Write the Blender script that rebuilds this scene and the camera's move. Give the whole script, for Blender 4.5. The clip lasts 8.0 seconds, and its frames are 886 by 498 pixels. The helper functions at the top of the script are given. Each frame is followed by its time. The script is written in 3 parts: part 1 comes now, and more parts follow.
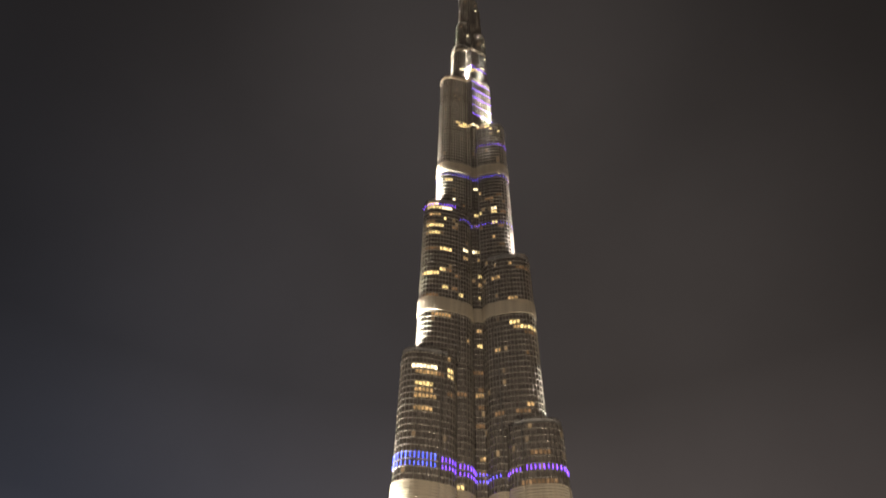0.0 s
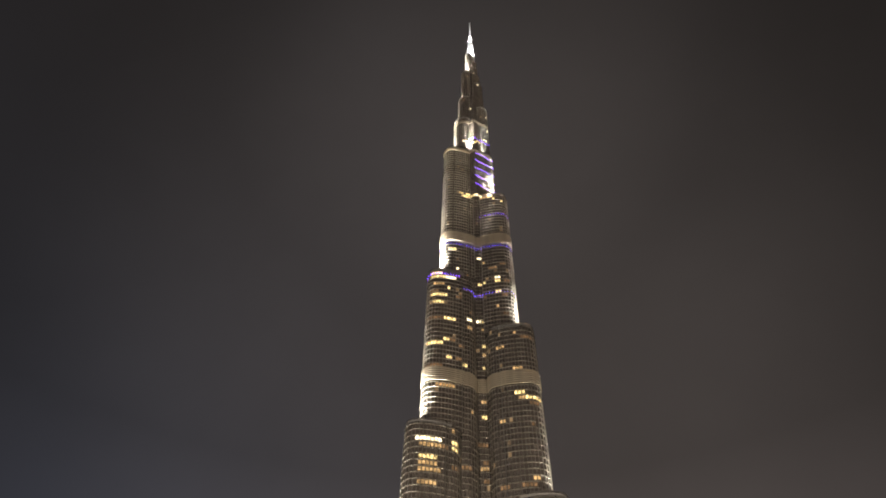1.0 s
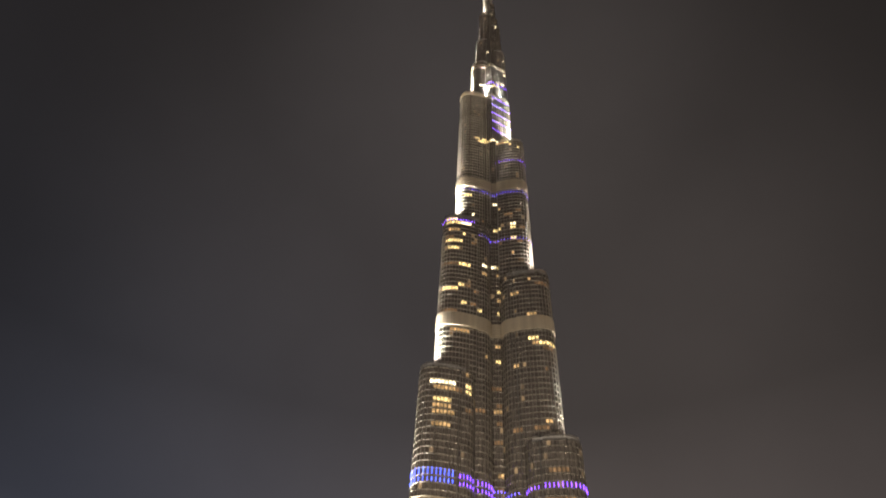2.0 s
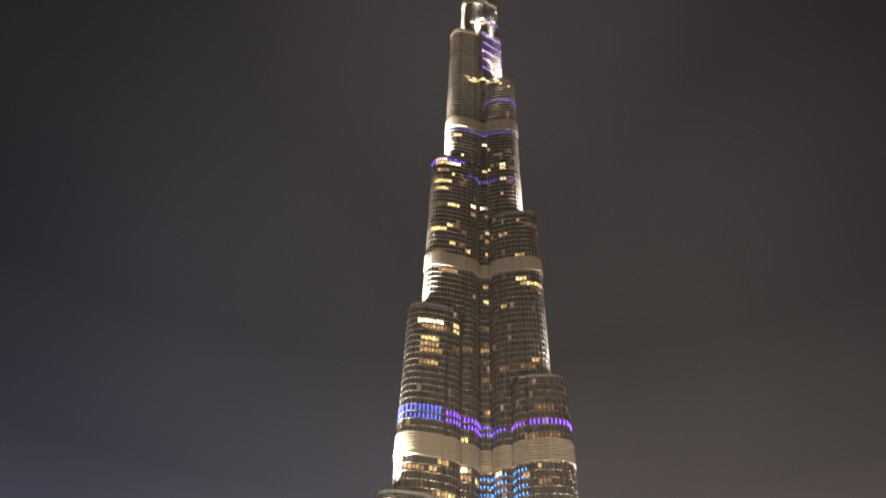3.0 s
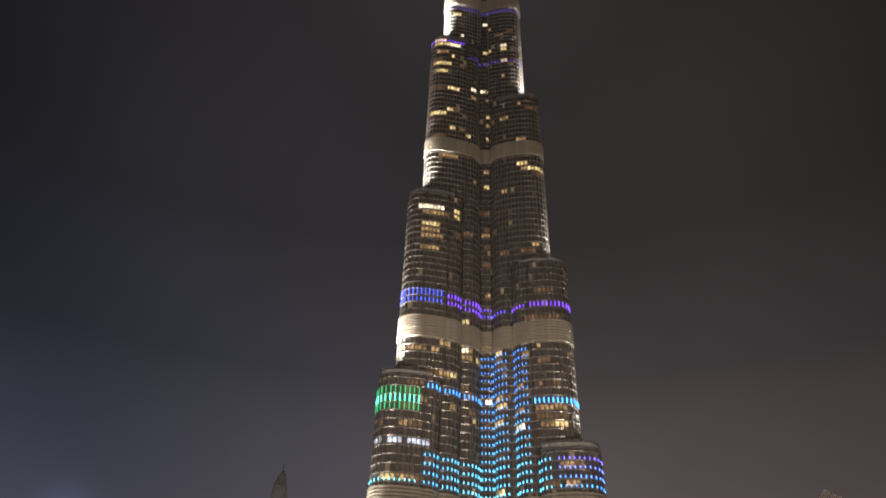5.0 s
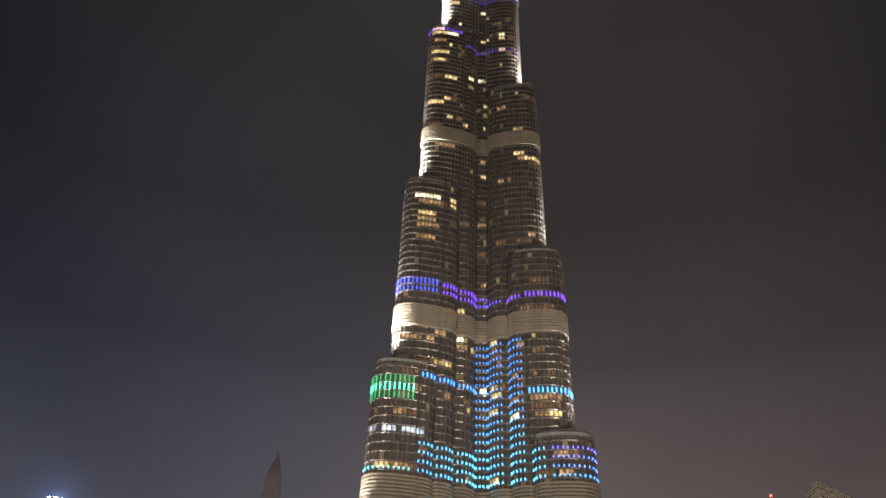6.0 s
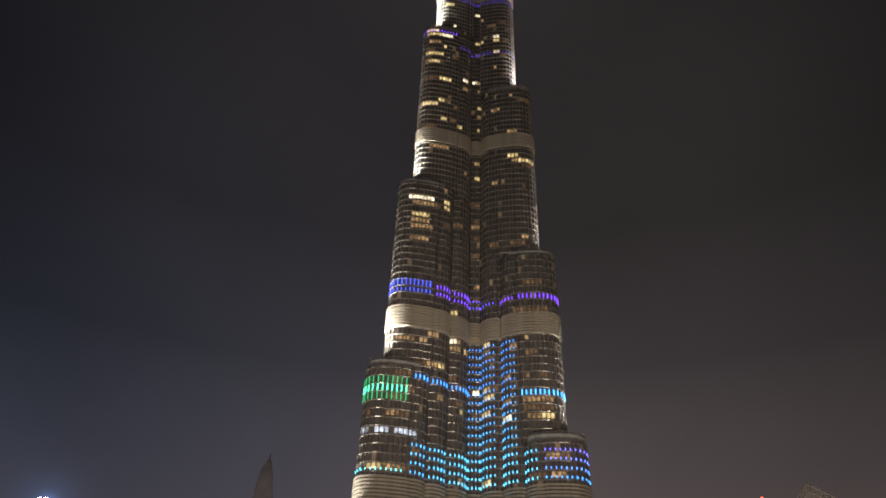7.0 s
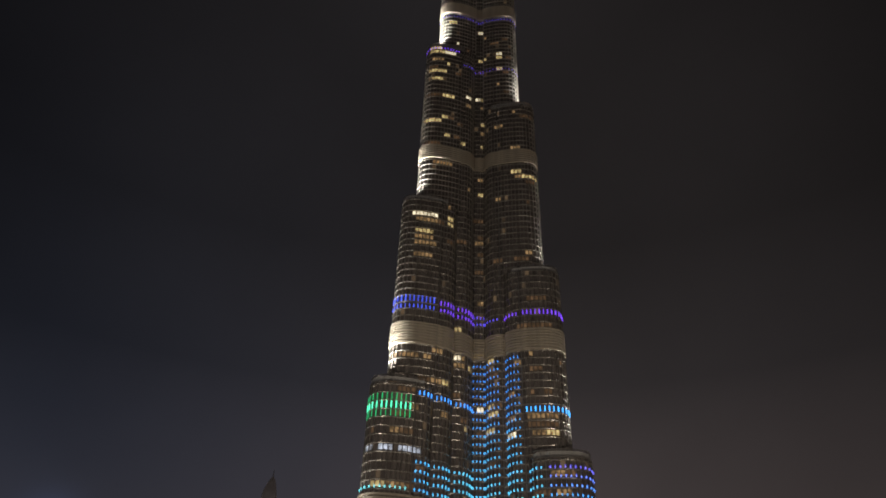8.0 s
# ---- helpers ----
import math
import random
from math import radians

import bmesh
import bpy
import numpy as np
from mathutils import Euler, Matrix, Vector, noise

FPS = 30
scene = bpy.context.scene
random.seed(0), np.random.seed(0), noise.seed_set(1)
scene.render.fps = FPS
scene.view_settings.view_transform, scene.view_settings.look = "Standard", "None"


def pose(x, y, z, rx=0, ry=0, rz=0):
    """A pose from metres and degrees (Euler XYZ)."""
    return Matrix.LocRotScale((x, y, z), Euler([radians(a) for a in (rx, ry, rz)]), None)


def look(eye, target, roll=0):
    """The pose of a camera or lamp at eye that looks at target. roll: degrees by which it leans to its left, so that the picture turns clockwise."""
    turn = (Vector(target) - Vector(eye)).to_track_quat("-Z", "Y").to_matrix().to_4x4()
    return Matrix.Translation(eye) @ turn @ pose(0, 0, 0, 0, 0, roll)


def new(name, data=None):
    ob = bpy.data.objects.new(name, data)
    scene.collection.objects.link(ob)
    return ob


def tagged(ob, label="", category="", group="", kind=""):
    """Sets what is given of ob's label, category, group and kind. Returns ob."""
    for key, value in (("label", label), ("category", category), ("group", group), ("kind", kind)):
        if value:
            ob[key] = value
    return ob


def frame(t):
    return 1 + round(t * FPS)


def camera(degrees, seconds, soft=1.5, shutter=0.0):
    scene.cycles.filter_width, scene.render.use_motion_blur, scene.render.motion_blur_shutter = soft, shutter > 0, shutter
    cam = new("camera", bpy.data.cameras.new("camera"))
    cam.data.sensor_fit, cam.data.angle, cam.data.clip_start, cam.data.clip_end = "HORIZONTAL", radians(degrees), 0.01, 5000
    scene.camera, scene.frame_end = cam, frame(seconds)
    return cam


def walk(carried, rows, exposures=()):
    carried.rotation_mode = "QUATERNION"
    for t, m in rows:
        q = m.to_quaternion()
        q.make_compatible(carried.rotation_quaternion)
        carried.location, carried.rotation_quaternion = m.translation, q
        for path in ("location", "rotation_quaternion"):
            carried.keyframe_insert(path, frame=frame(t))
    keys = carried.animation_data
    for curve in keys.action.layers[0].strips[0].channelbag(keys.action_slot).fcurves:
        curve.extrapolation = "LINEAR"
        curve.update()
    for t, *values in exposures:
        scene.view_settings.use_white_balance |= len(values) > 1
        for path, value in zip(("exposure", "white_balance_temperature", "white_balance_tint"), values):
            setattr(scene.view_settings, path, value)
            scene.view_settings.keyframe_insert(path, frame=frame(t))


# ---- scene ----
# the camera stands on the promenade and only turns
cam = camera(61.06, 8.0, soft=1.8, shutter=0.6)
PATH = [
    (0.0, 3.78, 50.15, 1.52), (0.5, 3.93, 53.16, 1.42), (1.0, 4.51, 55.42, 1.94), (1.2, 5.09, 54.97, 2.32),
    (2.3, 5.90, 49.82, 3.89), (2.5, 5.38, 48.99, 3.69), (3.0, 4.44, 46.76, 2.84), (3.5, 4.00, 44.20, 2.13),
    (4.0, 3.15, 41.27, 1.28), (4.5, 3.07, 39.41, 1.07), (5.0, 4.00, 38.06, 2.06), (5.2, 3.34, 37.41, 1.99),
    (6.3, 3.60, 37.25, 2.42), (6.5, 3.19, 37.51, 2.13), (7.0, 2.95, 37.40, 2.24), (7.5, 3.09, 38.37, 2.12),
    (8.0, 3.37, 38.63, 2.33),
]
walk(cam, [(t, pose(0, 0, 1.6, 90 + pitch, 0, yaw) @ pose(0, 0, 0, 0, 0, roll)) for t, yaw, pitch, roll in PATH],
     exposures=[(0.0, -0.1, 6450, 10), (1.0, 0.1, 6450, 10), (2.5, 0.12, 6450, 11), (3.0, 0.05, 6350, 12), (3.5, -0.25, 6100, 14), (4.0, -1.1, 6000, 16),
                (4.5, -1.1, 6000, 16), (5.2, -0.6, 6100, 14), (6.5, -0.55, 6100, 14), (7.0, -0.95, 6000, 13), (7.5, -1.45, 6000, 12), (8.0, -1.65, 6000, 12)])

AXIS = Vector((0.0, 266.8, 0.0))          # foot of the tower's axis


# ---- night sky and lights ----
def night_sky():
    """Hazy city sky: brown glow towards the horizon; painted in, a bluish one over the floodlit site and lit haze round
    the tower.
    """
    world = bpy.data.worlds.new("night_sky")
    world.use_nodes = True
    scene.world = world
    nt = world.node_tree
    nt.nodes.clear()

    def node(kind, **values):
        n = nt.nodes.new(kind)
        for key, value in values.items():
            n.inputs[key.replace("_", " ")].default_value = value
        return n

    out = node("ShaderNodeOutputWorld")
    bg = node("ShaderNodeBackground")
    tc = node("ShaderNodeTexCoord")
    sep = node("ShaderNodeSeparateXYZ")
    ramp = node("ShaderNodeValToRGB")
    # the two lowest stops, out of view, are raised to fill the facade
    stops = [(0.0, (0.44, 0.34, 0.26)), (0.10, (0.40, 0.31, 0.24)), (0.22, (0.175, 0.132, 0.114)), (0.34, (0.104, 0.082, 0.074)), (0.47, (0.0432, 0.0360, 0.0336)),
             (0.62, (0.0236, 0.0198, 0.0182)), (0.85, (0.0192, 0.0163, 0.0151)), (1.0, (0.019, 0.0163, 0.0153))]
    el = ramp.color_ramp.elements
    el[0].position, el[0].color = stops[0][0], (*stops[0][1], 1)
    el[1].position, el[1].color = 1.0, (*stops[-1][1], 1)
    for p, c in stops[1:-1]:
        el.new(p).color = (*c, 1)
    blue = nt.nodes.new("ShaderNodeMix")
    blue.data_type = "RGBA"
    blue.blend_type = "MULTIPLY"
    blue.inputs["B"].default_value = (0.66, 0.86, 1.24, 1)
    rng = node("ShaderNodeMapRange", From_Min=0.12, From_Max=-0.5)
    low = node("ShaderNodeMapRange", From_Min=0.9, From_Max=0.4, To_Min=0.2, To_Max=1.0)
    side = nt.nodes.new("ShaderNodeMath")
    side.operation = "MULTIPLY"
    cloud = node("ShaderNodeTexNoise", Scale=3.5, Detail=6.0)
    haze = node("ShaderNodeMapRange", From_Min=0.3, From_Max=0.7, To_Min=0.93, To_Max=1.09)
    # sky colour brightened round the tower and its spire, for lit haze
    near = nt.nodes.new("ShaderNodeVectorMath")
    near.operation = "DOT_PRODUCT"
    near.inputs[1].default_value = Vector((0.0, 0.70, 0.714)).normalized()
    lit = node("ShaderNodeMapRange", From_Min=0.80, From_Max=1.0, To_Min=1.0, To_Max=2.25)
    lit.interpolation_type = "SMOOTHSTEP"
    top = nt.nodes.new("ShaderNodeVectorMath")
    top.operation = "DOT_PRODUCT"
    top.inputs[1].default_value = Vector((0.0, 266.8, 650.0)).normalized()
    crest = node("ShaderNodeMapRange", From_Min=0.945, From_Max=1.0, To_Min=1.0, To_Max=1.25)
    crest.interpolation_type = "SMOOTHSTEP"
    twice = nt.nodes.new("ShaderNodeMath")
    twice.operation = "MULTIPLY"
    both = nt.nodes.new("ShaderNodeMath")
    both.operation = "MULTIPLY"
    # bluish halo of the site's floodlights, painted into the sky colour
    site = nt.nodes.new("ShaderNodeVectorMath")
    site.operation = "DOT_PRODUCT"
    site.inputs[1].default_value = Vector((-0.480, 0.836, 0.272)).normalized()
    fall = node("ShaderNodeMapRange", From_Min=0.97, From_Max=1.0)
    halo = nt.nodes.new("ShaderNodeMath")
    halo.operation = "POWER"
    halo.inputs[1].default_value = 700.0
    wide = nt.nodes.new("ShaderNodeMath")
    wide.operation = "POWER"
    wide.inputs[1].default_value = 70.0
    sums = nt.nodes.new("ShaderNodeMath")
    sums.operation = "MULTIPLY_ADD"
    sums.inputs[1].default_value = 0.17
    add = nt.nodes.new("ShaderNodeMix")
    add.data_type = "RGBA"
    add.blend_type = "ADD"
    add.inputs["B"].default_value = (0.22, 0.33, 0.72, 1)
    for a, b in ((tc.outputs["Generated"], sep.inputs[0]), (tc.outputs["Generated"], cloud.inputs["Vector"]),
                 (tc.outputs["Generated"], near.inputs[0]), (tc.outputs["Generated"], site.inputs[0]),
                 (sep.outputs["Z"], ramp.inputs["Fac"]), (sep.outputs["X"], rng.inputs["Value"]),
                 (rng.outputs["Result"], side.inputs[0]), (low.outputs["Result"], side.inputs[1]), (side.outputs[0], blue.inputs["Factor"]), (ramp.outputs["Color"], blue.inputs["A"]),
                 (site.outputs["Value"], fall.inputs["Value"]), (fall.outputs["Result"], halo.inputs[0]),
                 (fall.outputs["Result"], wide.inputs[0]), (wide.outputs[0], sums.inputs[0]), (halo.outputs[0], sums.inputs[2]),
                 (sums.outputs[0], add.inputs["Factor"]), (sep.outputs["Z"], low.inputs["Value"]),
                 (blue.outputs["Result"], add.inputs["A"]), (add.outputs["Result"], bg.inputs["Color"]),
                 (cloud.outputs["Fac"], haze.inputs["Value"]), (near.outputs["Value"], lit.inputs["Value"]),
                 (haze.outputs["Result"], both.inputs[0]), (lit.outputs["Result"], both.inputs[1]),
                 (tc.outputs["Generated"], top.inputs[0]), (top.outputs["Value"], crest.inputs["Value"]),
                 (both.outputs[0], twice.inputs[0]), (crest.outputs["Result"], twice.inputs[1]), (twice.outputs[0], bg.inputs["Strength"]), (bg.outputs[0], out.inputs[0])):
        nt.links.new(a, b)


night_sky()


def spot(name, at, to, watts, colour, degrees, radius=0.6, blend=0.6):
    data = bpy.data.lights.new(name, "SPOT")
    data.energy, data.color, data.spot_size, data.spot_blend, data.shadow_soft_size = watts, colour, radians(degrees), blend, radius
    ob = new(name, data)
    ob.matrix_world = look(at, to)
    LAMPS.append((name, at))
    return ob


LAMPS = []                                 # where the projectors stand
WARM = (1.0, 0.84, 0.64)
WHITE = (1.0, 0.94, 0.82)
# fill lights added out of view round the foot of the tower, aimed at the shaft
for x, y, aim, watts, cone in ((-60, 105, 250, 6.3e5, 78), (66, 105, 250, 5.8e5, 78), (-105, 95, 670, 2.2e6, 23), (105, 95, 670, 1.6e6, 23)):
    spot("shaft_fill_light", (x, y, 9), (0, 262, aim), watts, WARM, cone, 1.0, 0.9)


def uplight(wing, r, radius, z, off, bearing, watts, reach=34.0, colour=WHITE, cone=64):
    """A projector on a terrace, close to the wall of the tier above, aimed up along it."""
    wa = radians(wing)
    cx, cy = AXIS.x + r * math.cos(wa), AXIS.y + r * math.sin(wa)
    b = radians(bearing)
    at = (cx + (radius + off) * math.cos(b), cy + (radius + off) * math.sin(b), z + 0.5)
    to = (cx + (radius - 0.5) * math.cos(b), cy + (radius - 0.5) * math.sin(b), z + reach)
    spot("terrace_projector", at, to, watts, colour, cone, 0.5, 0.8)


def tip_light(wing, tip, z, ds, side, watts, reach=36.0):
    """A projector on the open end of a terrace, aimed up the pointed end of the tier above. ds: metres past its tip; side: metres off the wing's centre line."""
    wa = radians(wing)
    u, n = (math.cos(wa), math.sin(wa)), (-math.sin(wa), math.cos(wa))

    def at(q, o, h):
        return (AXIS.x + u[0] * q + n[0] * o, AXIS.y + u[1] * q + n[1] * o, h)

    spot("terrace_projector", at(tip + ds, side, z + 0.5), at(tip - 2.0, side * 1.6, z + reach), watts, WHITE, 52, 0.5, 1.0)


# wing's bearing, tip of the tier above, terrace height, place on the terrace, power
for row in ((213.5, 45.4, 75.0, 5.2, -2.0, 0.4e5), (213.5, 38.7, 133.0, 5.2, -2.0, 2.0e5), (213.5, 32.0, 225.0, 5.2, -2.0, 2.6e5), (213.5, 24.5, 340.0, 5.2, -2.0, 7.0e5),
            (213.5, 45.4, 75.0, 5.2, 2.0, 0.7e5), (213.5, 38.7, 133.0, 5.2, 2.0, 5.5e5), (213.5, 32.0, 225.0, 5.2, 2.0, 4.2e5), (213.5, 24.5, 340.0, 5.2, 2.0, 6.0e5),
            (333.5, 36.6, 107.5, 5.0, 2.0, 1.6e5), (333.5, 30.0, 189.0, 5.0, 2.0, 1.5e5), (333.5, 22.3, 295.0, 5.0, 2.0, 2.6e5),
            (333.5, 36.6, 107.5, 5.0, -2.0, 0.5e5), (333.5, 30.0, 189.0, 5.0, -2.0, 0.4e5), (333.5, 22.3, 295.0, 5.0, -2.0, 0.9e5)):
    tip_light(*row)
# wing's bearing, round nose of the tier above, terrace height, distance from the wall, bearing round the nose, power
for row in ((213.5, 8.4, 7.6, 497.0, 3.6, 196, 1.8e6), (213.5, 6.0, 6.2, 556.0, 1.8, 192, 5.0e5), (213.5, 4.5, 5.0, 605.0, 1.6, 192, 4.0e5),
            (213.5, 2.0, 3.4, 668.0, 2.4, 212, 7.0e5), (333.5, 6.8, 7.0, 432.0, 4.5, 335, 9.0e5)):
    uplight(*row)
# the faceted core above the last long wings
for x, y, z, watts in ((9.1, -12.9, 432.5, 7.0e5), (7.4, -10.5, 497.5, 1.6e5), (-3.0, -13.0, 497.5, 5.5e5)):
    spot("core_projector", (AXIS.x + x, AXIS.y + y, z), (AXIS.x + x * 0.86, AXIS.y + y * 0.86, z + 46), watts, WHITE, 34, 0.5, 1.0)
# the spire's tip, lit from the uppermost terraces
for x, y in ((-4.2, -2.0), (3.2, -3.6)):
    spot("spire_projector", (AXIS.x + x, AXIS.y + y, 723.0), (AXIS.x, AXIS.y, 775.0), 1.2e6, (0.95, 0.97, 1.0), 46, 0.4, 0.9)
for x, y in ((-2.0, -1.6), (1.6, -2.0)):
    spot("needle_projector", (AXIS.x + x, AXIS.y + y, 764.5), (AXIS.x, AXIS.y, 812.0), 1.2e6, (0.95, 0.97, 1.0), 40, 0.3, 0.9)


# ---- materials ----
def material(name, base, rough=0.5, metal=0.0):
    m = bpy.data.materials.new(name)
    m.use_nodes = True
    b = m.node_tree.nodes["Principled BSDF"]
    b.inputs["Base Color"].default_value = (*base, 1)
    b.inputs["Roughness"].default_value = rough
    b.inputs["Metallic"].default_value = metal
    return m, m.node_tree, b


def mottled(name, dark, light, rough, metal, scale, stretch=(1, 1, 1), bump=0.0, rough_var=0.15):
    m, nt, b = material(name, dark, rough, metal)
    tc = nt.nodes.new("ShaderNodeTexCoord")
    mp = nt.nodes.new("ShaderNodeMapping")
    mp.inputs["Scale"].default_value = stretch
    n1 = nt.nodes.new("ShaderNodeTexNoise")
    n1.inputs["Scale"].default_value = scale
    n1.inputs["Detail"].default_value = 6.0
    n2 = nt.nodes.new("ShaderNodeTexNoise")
    n2.inputs["Scale"].default_value = scale * 9
    add = nt.nodes.new("ShaderNodeMath")
    add.operation = "MULTIPLY_ADD"
    add.inputs[1].default_value = 0.4
    mix = nt.nodes.new("ShaderNodeMix")
    mix.data_type = "RGBA"
    mix.inputs["A"].default_value = (*dark, 1)
    mix.inputs["B"].default_value = (*light, 1)
    mr = nt.nodes.new("ShaderNodeMapRange")
    mr.inputs["To Min"].default_value = max(0.03, rough - rough_var)
    mr.inputs["To Max"].default_value = rough + rough_var
    nt.links.new(tc.outputs["Object"], mp.inputs["Vector"])
    nt.links.new(mp.outputs[0], n1.inputs["Vector"])
    nt.links.new(mp.outputs[0], n2.inputs["Vector"])
    nt.links.new(n2.outputs["Fac"], add.inputs[0])
    nt.links.new(n1.outputs["Fac"], add.inputs[2])
    sub = nt.nodes.new("ShaderNodeMapRange")
    sub.inputs["From Min"].default_value = 0.45
    sub.inputs["From Max"].default_value = 0.95
    nt.links.new(add.outputs[0], sub.inputs["Value"])
    nt.links.new(sub.outputs["Result"], mix.inputs["Factor"])
    nt.links.new(mix.outputs["Result"], b.inputs["Base Color"])
    nt.links.new(sub.outputs["Result"], mr.inputs["Value"])
    nt.links.new(mr.outputs["Result"], b.inputs["Roughness"])
    if bump:
        bp = nt.nodes.new("ShaderNodeBump")
        bp.inputs["Strength"].default_value = bump
        bp.inputs["Distance"].default_value = 0.05
        nt.links.new(add.outputs[0], bp.inputs["Height"])
        nt.links.new(bp.outputs[0], b.inputs["Normal"])
    return m


def glass_wall():
    """Coated curtain-wall glass: each pane a little different, some rooms behind it dimly lit."""
    m, nt, b = material("coated_glass", (0.05, 0.045, 0.04), 0.18, 0.0)
    b.inputs["IOR"].default_value = 1.6
    geo = nt.nodes.new("ShaderNodeNewGeometry")
    ramp = nt.nodes.new("ShaderNodeValToRGB")
    # both pane tones are lifted to hold the pale veil of haze
    ramp.color_ramp.elements[0].color = (0.150, 0.130, 0.118, 1)
    ramp.color_ramp.elements[1].color = (0.225, 0.198, 0.176, 1)
    glow = nt.nodes.new("ShaderNodeMapRange")
    glow.inputs["From Min"].default_value = 0.97
    glow.inputs["From Max"].default_value = 1.0
    glow.inputs["To Max"].default_value = 0.26
    b.inputs["Emission Color"].default_value = (1.0, 0.62, 0.28, 1)
    nt.links.new(geo.outputs["Random Per Island"], ramp.inputs["Fac"])
    nt.links.new(geo.outputs["Random Per Island"], glow.inputs["Value"])
    nt.links.new(ramp.outputs["Color"], b.inputs["Base Color"])
    nt.links.new(glow.outputs["Result"], b.inputs["Emission Strength"])
    return m


def room_light(name, colour, strength):
    """A lit room behind a pane: uneven, with darker furniture and curtain folds."""
    m, nt, b = material(name, (0.2, 0.15, 0.1), 0.3)
    tc = nt.nodes.new("ShaderNodeTexCoord")
    n = nt.nodes.new("ShaderNodeTexNoise")
    n.inputs["Scale"].default_value = 0.9
    n.inputs["Detail"].default_value = 2.0
    info = nt.nodes.new("ShaderNodeObjectInfo")
    off = nt.nodes.new("ShaderNodeVectorMath")
    off.operation = "ADD"
    mr = nt.nodes.new("ShaderNodeMapRange")
    mr.inputs["From Min"].default_value = 0.34
    mr.inputs["From Max"].default_value = 0.68
    mr.inputs["To Min"].default_value = 0.2 * strength
    mr.inputs["To Max"].default_value = 1.9 * strength
    mul = nt.nodes.new("ShaderNodeMath")
    mul.operation = "MULTIPLY"
    var = nt.nodes.new("ShaderNodeMapRange")
    var.inputs["To Min"].default_value = 0.55
    var.inputs["To Max"].default_value = 1.35
    scl = nt.nodes.new("ShaderNodeMath")
    scl.operation = "MULTIPLY"
    scl.inputs[1].default_value = 50.0
    nt.links.new(info.outputs["Random"], scl.inputs[0])
    nt.links.new(scl.outputs[0], off.inputs[1])
    nt.links.new(tc.outputs["Object"], off.inputs[0])
    nt.links.new(off.outputs[0], n.inputs["Vector"])
    nt.links.new(n.outputs["Fac"], mr.inputs["Value"])
    nt.links.new(info.outputs["Random"], var.inputs["Value"])
    nt.links.new(mr.outputs["Result"], mul.inputs[0])
    nt.links.new(var.outputs["Result"], mul.inputs[1])
    nt.links.new(mul.outputs[0], b.inputs["Emission Strength"])
    b.inputs["Emission Color"].default_value = (*colour, 1)
    return m


def led_material():
    m, nt, b = material("led", (0.1, 0.1, 0.1), 0.4)
    at = nt.nodes.new("ShaderNodeAttribute")
    at.attribute_name = "tint"
    nt.links.new(at.outputs["Color"], b.inputs["Emission Color"])
    b.inputs["Emission Strength"].default_value = 11.0
    return m


GLASS = glass_wall()
STEEL = mottled("spandrel_steel", (0.36, 0.33, 0.29), (0.54, 0.50, 0.44), 0.30, 0.55, 0.35, (1, 1, 0.3), rough_var=0.08)
FIN = mottled("fin_steel", (0.42, 0.40, 0.36), (0.60, 0.57, 0.52), 0.34, 0.85, 0.3, (1, 1, 0.1))
LOUVRE = mottled("louvre_steel", (0.58, 0.50, 0.385), (0.78, 0.69, 0.54), 0.40, 0.25, 0.4, (1, 1, 0.2))
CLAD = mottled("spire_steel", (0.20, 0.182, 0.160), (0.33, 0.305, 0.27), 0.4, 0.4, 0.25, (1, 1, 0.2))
PALE = mottled("spire_cladding", (0.55, 0.53, 0.50), (0.72, 0.70, 0.66), 0.5, 0.1, 0.25, (1, 1, 0.2))
PARAPET = mottled("parapet_glass", (0.42, 0.40, 0.37), (0.58, 0.56, 0.52), 0.4, 0.0, 0.5, (1, 1, 0.2))
ROOF = mottled("terrace_paving", (0.16, 0.15, 0.14), (0.26, 0.24, 0.22), 0.8, 0.0, 0.5)
ROOM = [room_light("amber_room", (1.0, 0.60, 0.24), 0.62), room_light("yellow_room", (1.0, 0.72, 0.28), 1.6),
        room_light("white_room", (1.0, 0.82, 0.50), 2.8), room_light("orange_room", (1.0, 0.54, 0.24), 0.17),
        room_light("cool_room", (0.86, 0.92, 1.0), 1.7)]
LED = led_material()


# ---- helpers for meshes ----
def part(name, mesh, mat, parent, label=""):
    mesh.materials.clear()
    mesh.materials.append(mat)
    ob = new(name, mesh)
    ob.parent = parent
    if label:
        tagged(ob, label)
    return ob


def pydata(name, verts, faces):
    me = bpy.data.meshes.new(name)
    me.from_pydata(verts, [], faces)
    me.update()
    return me


def boxes(name, items):
    """One mesh of upright boxes: (centre, unit tangent, unit normal, half width, half depth, half height)."""
    v, f = [], []
    for c, t, n, w, d, h in items:
        k = len(v)
        for sz in (-h, h):
            for sw, sd in ((-w, -d), (w, -d), (w, d), (-w, d)):
                p = (c[0] + t[0] * sw + n[0] * sd, c[1] + t[1] * sw + n[1] * sd, c[2] + sz)
                v.append(p)
        f += [(k, k + 3, k + 2, k + 1), (k + 4, k + 5, k + 6, k + 7), (k, k + 1, k + 5, k + 4), (k + 1, k + 2, k + 6, k + 5),
              (k + 2, k + 3, k + 7, k + 6), (k + 3, k, k + 4, k + 7)]
    return pydata(name, v, f)


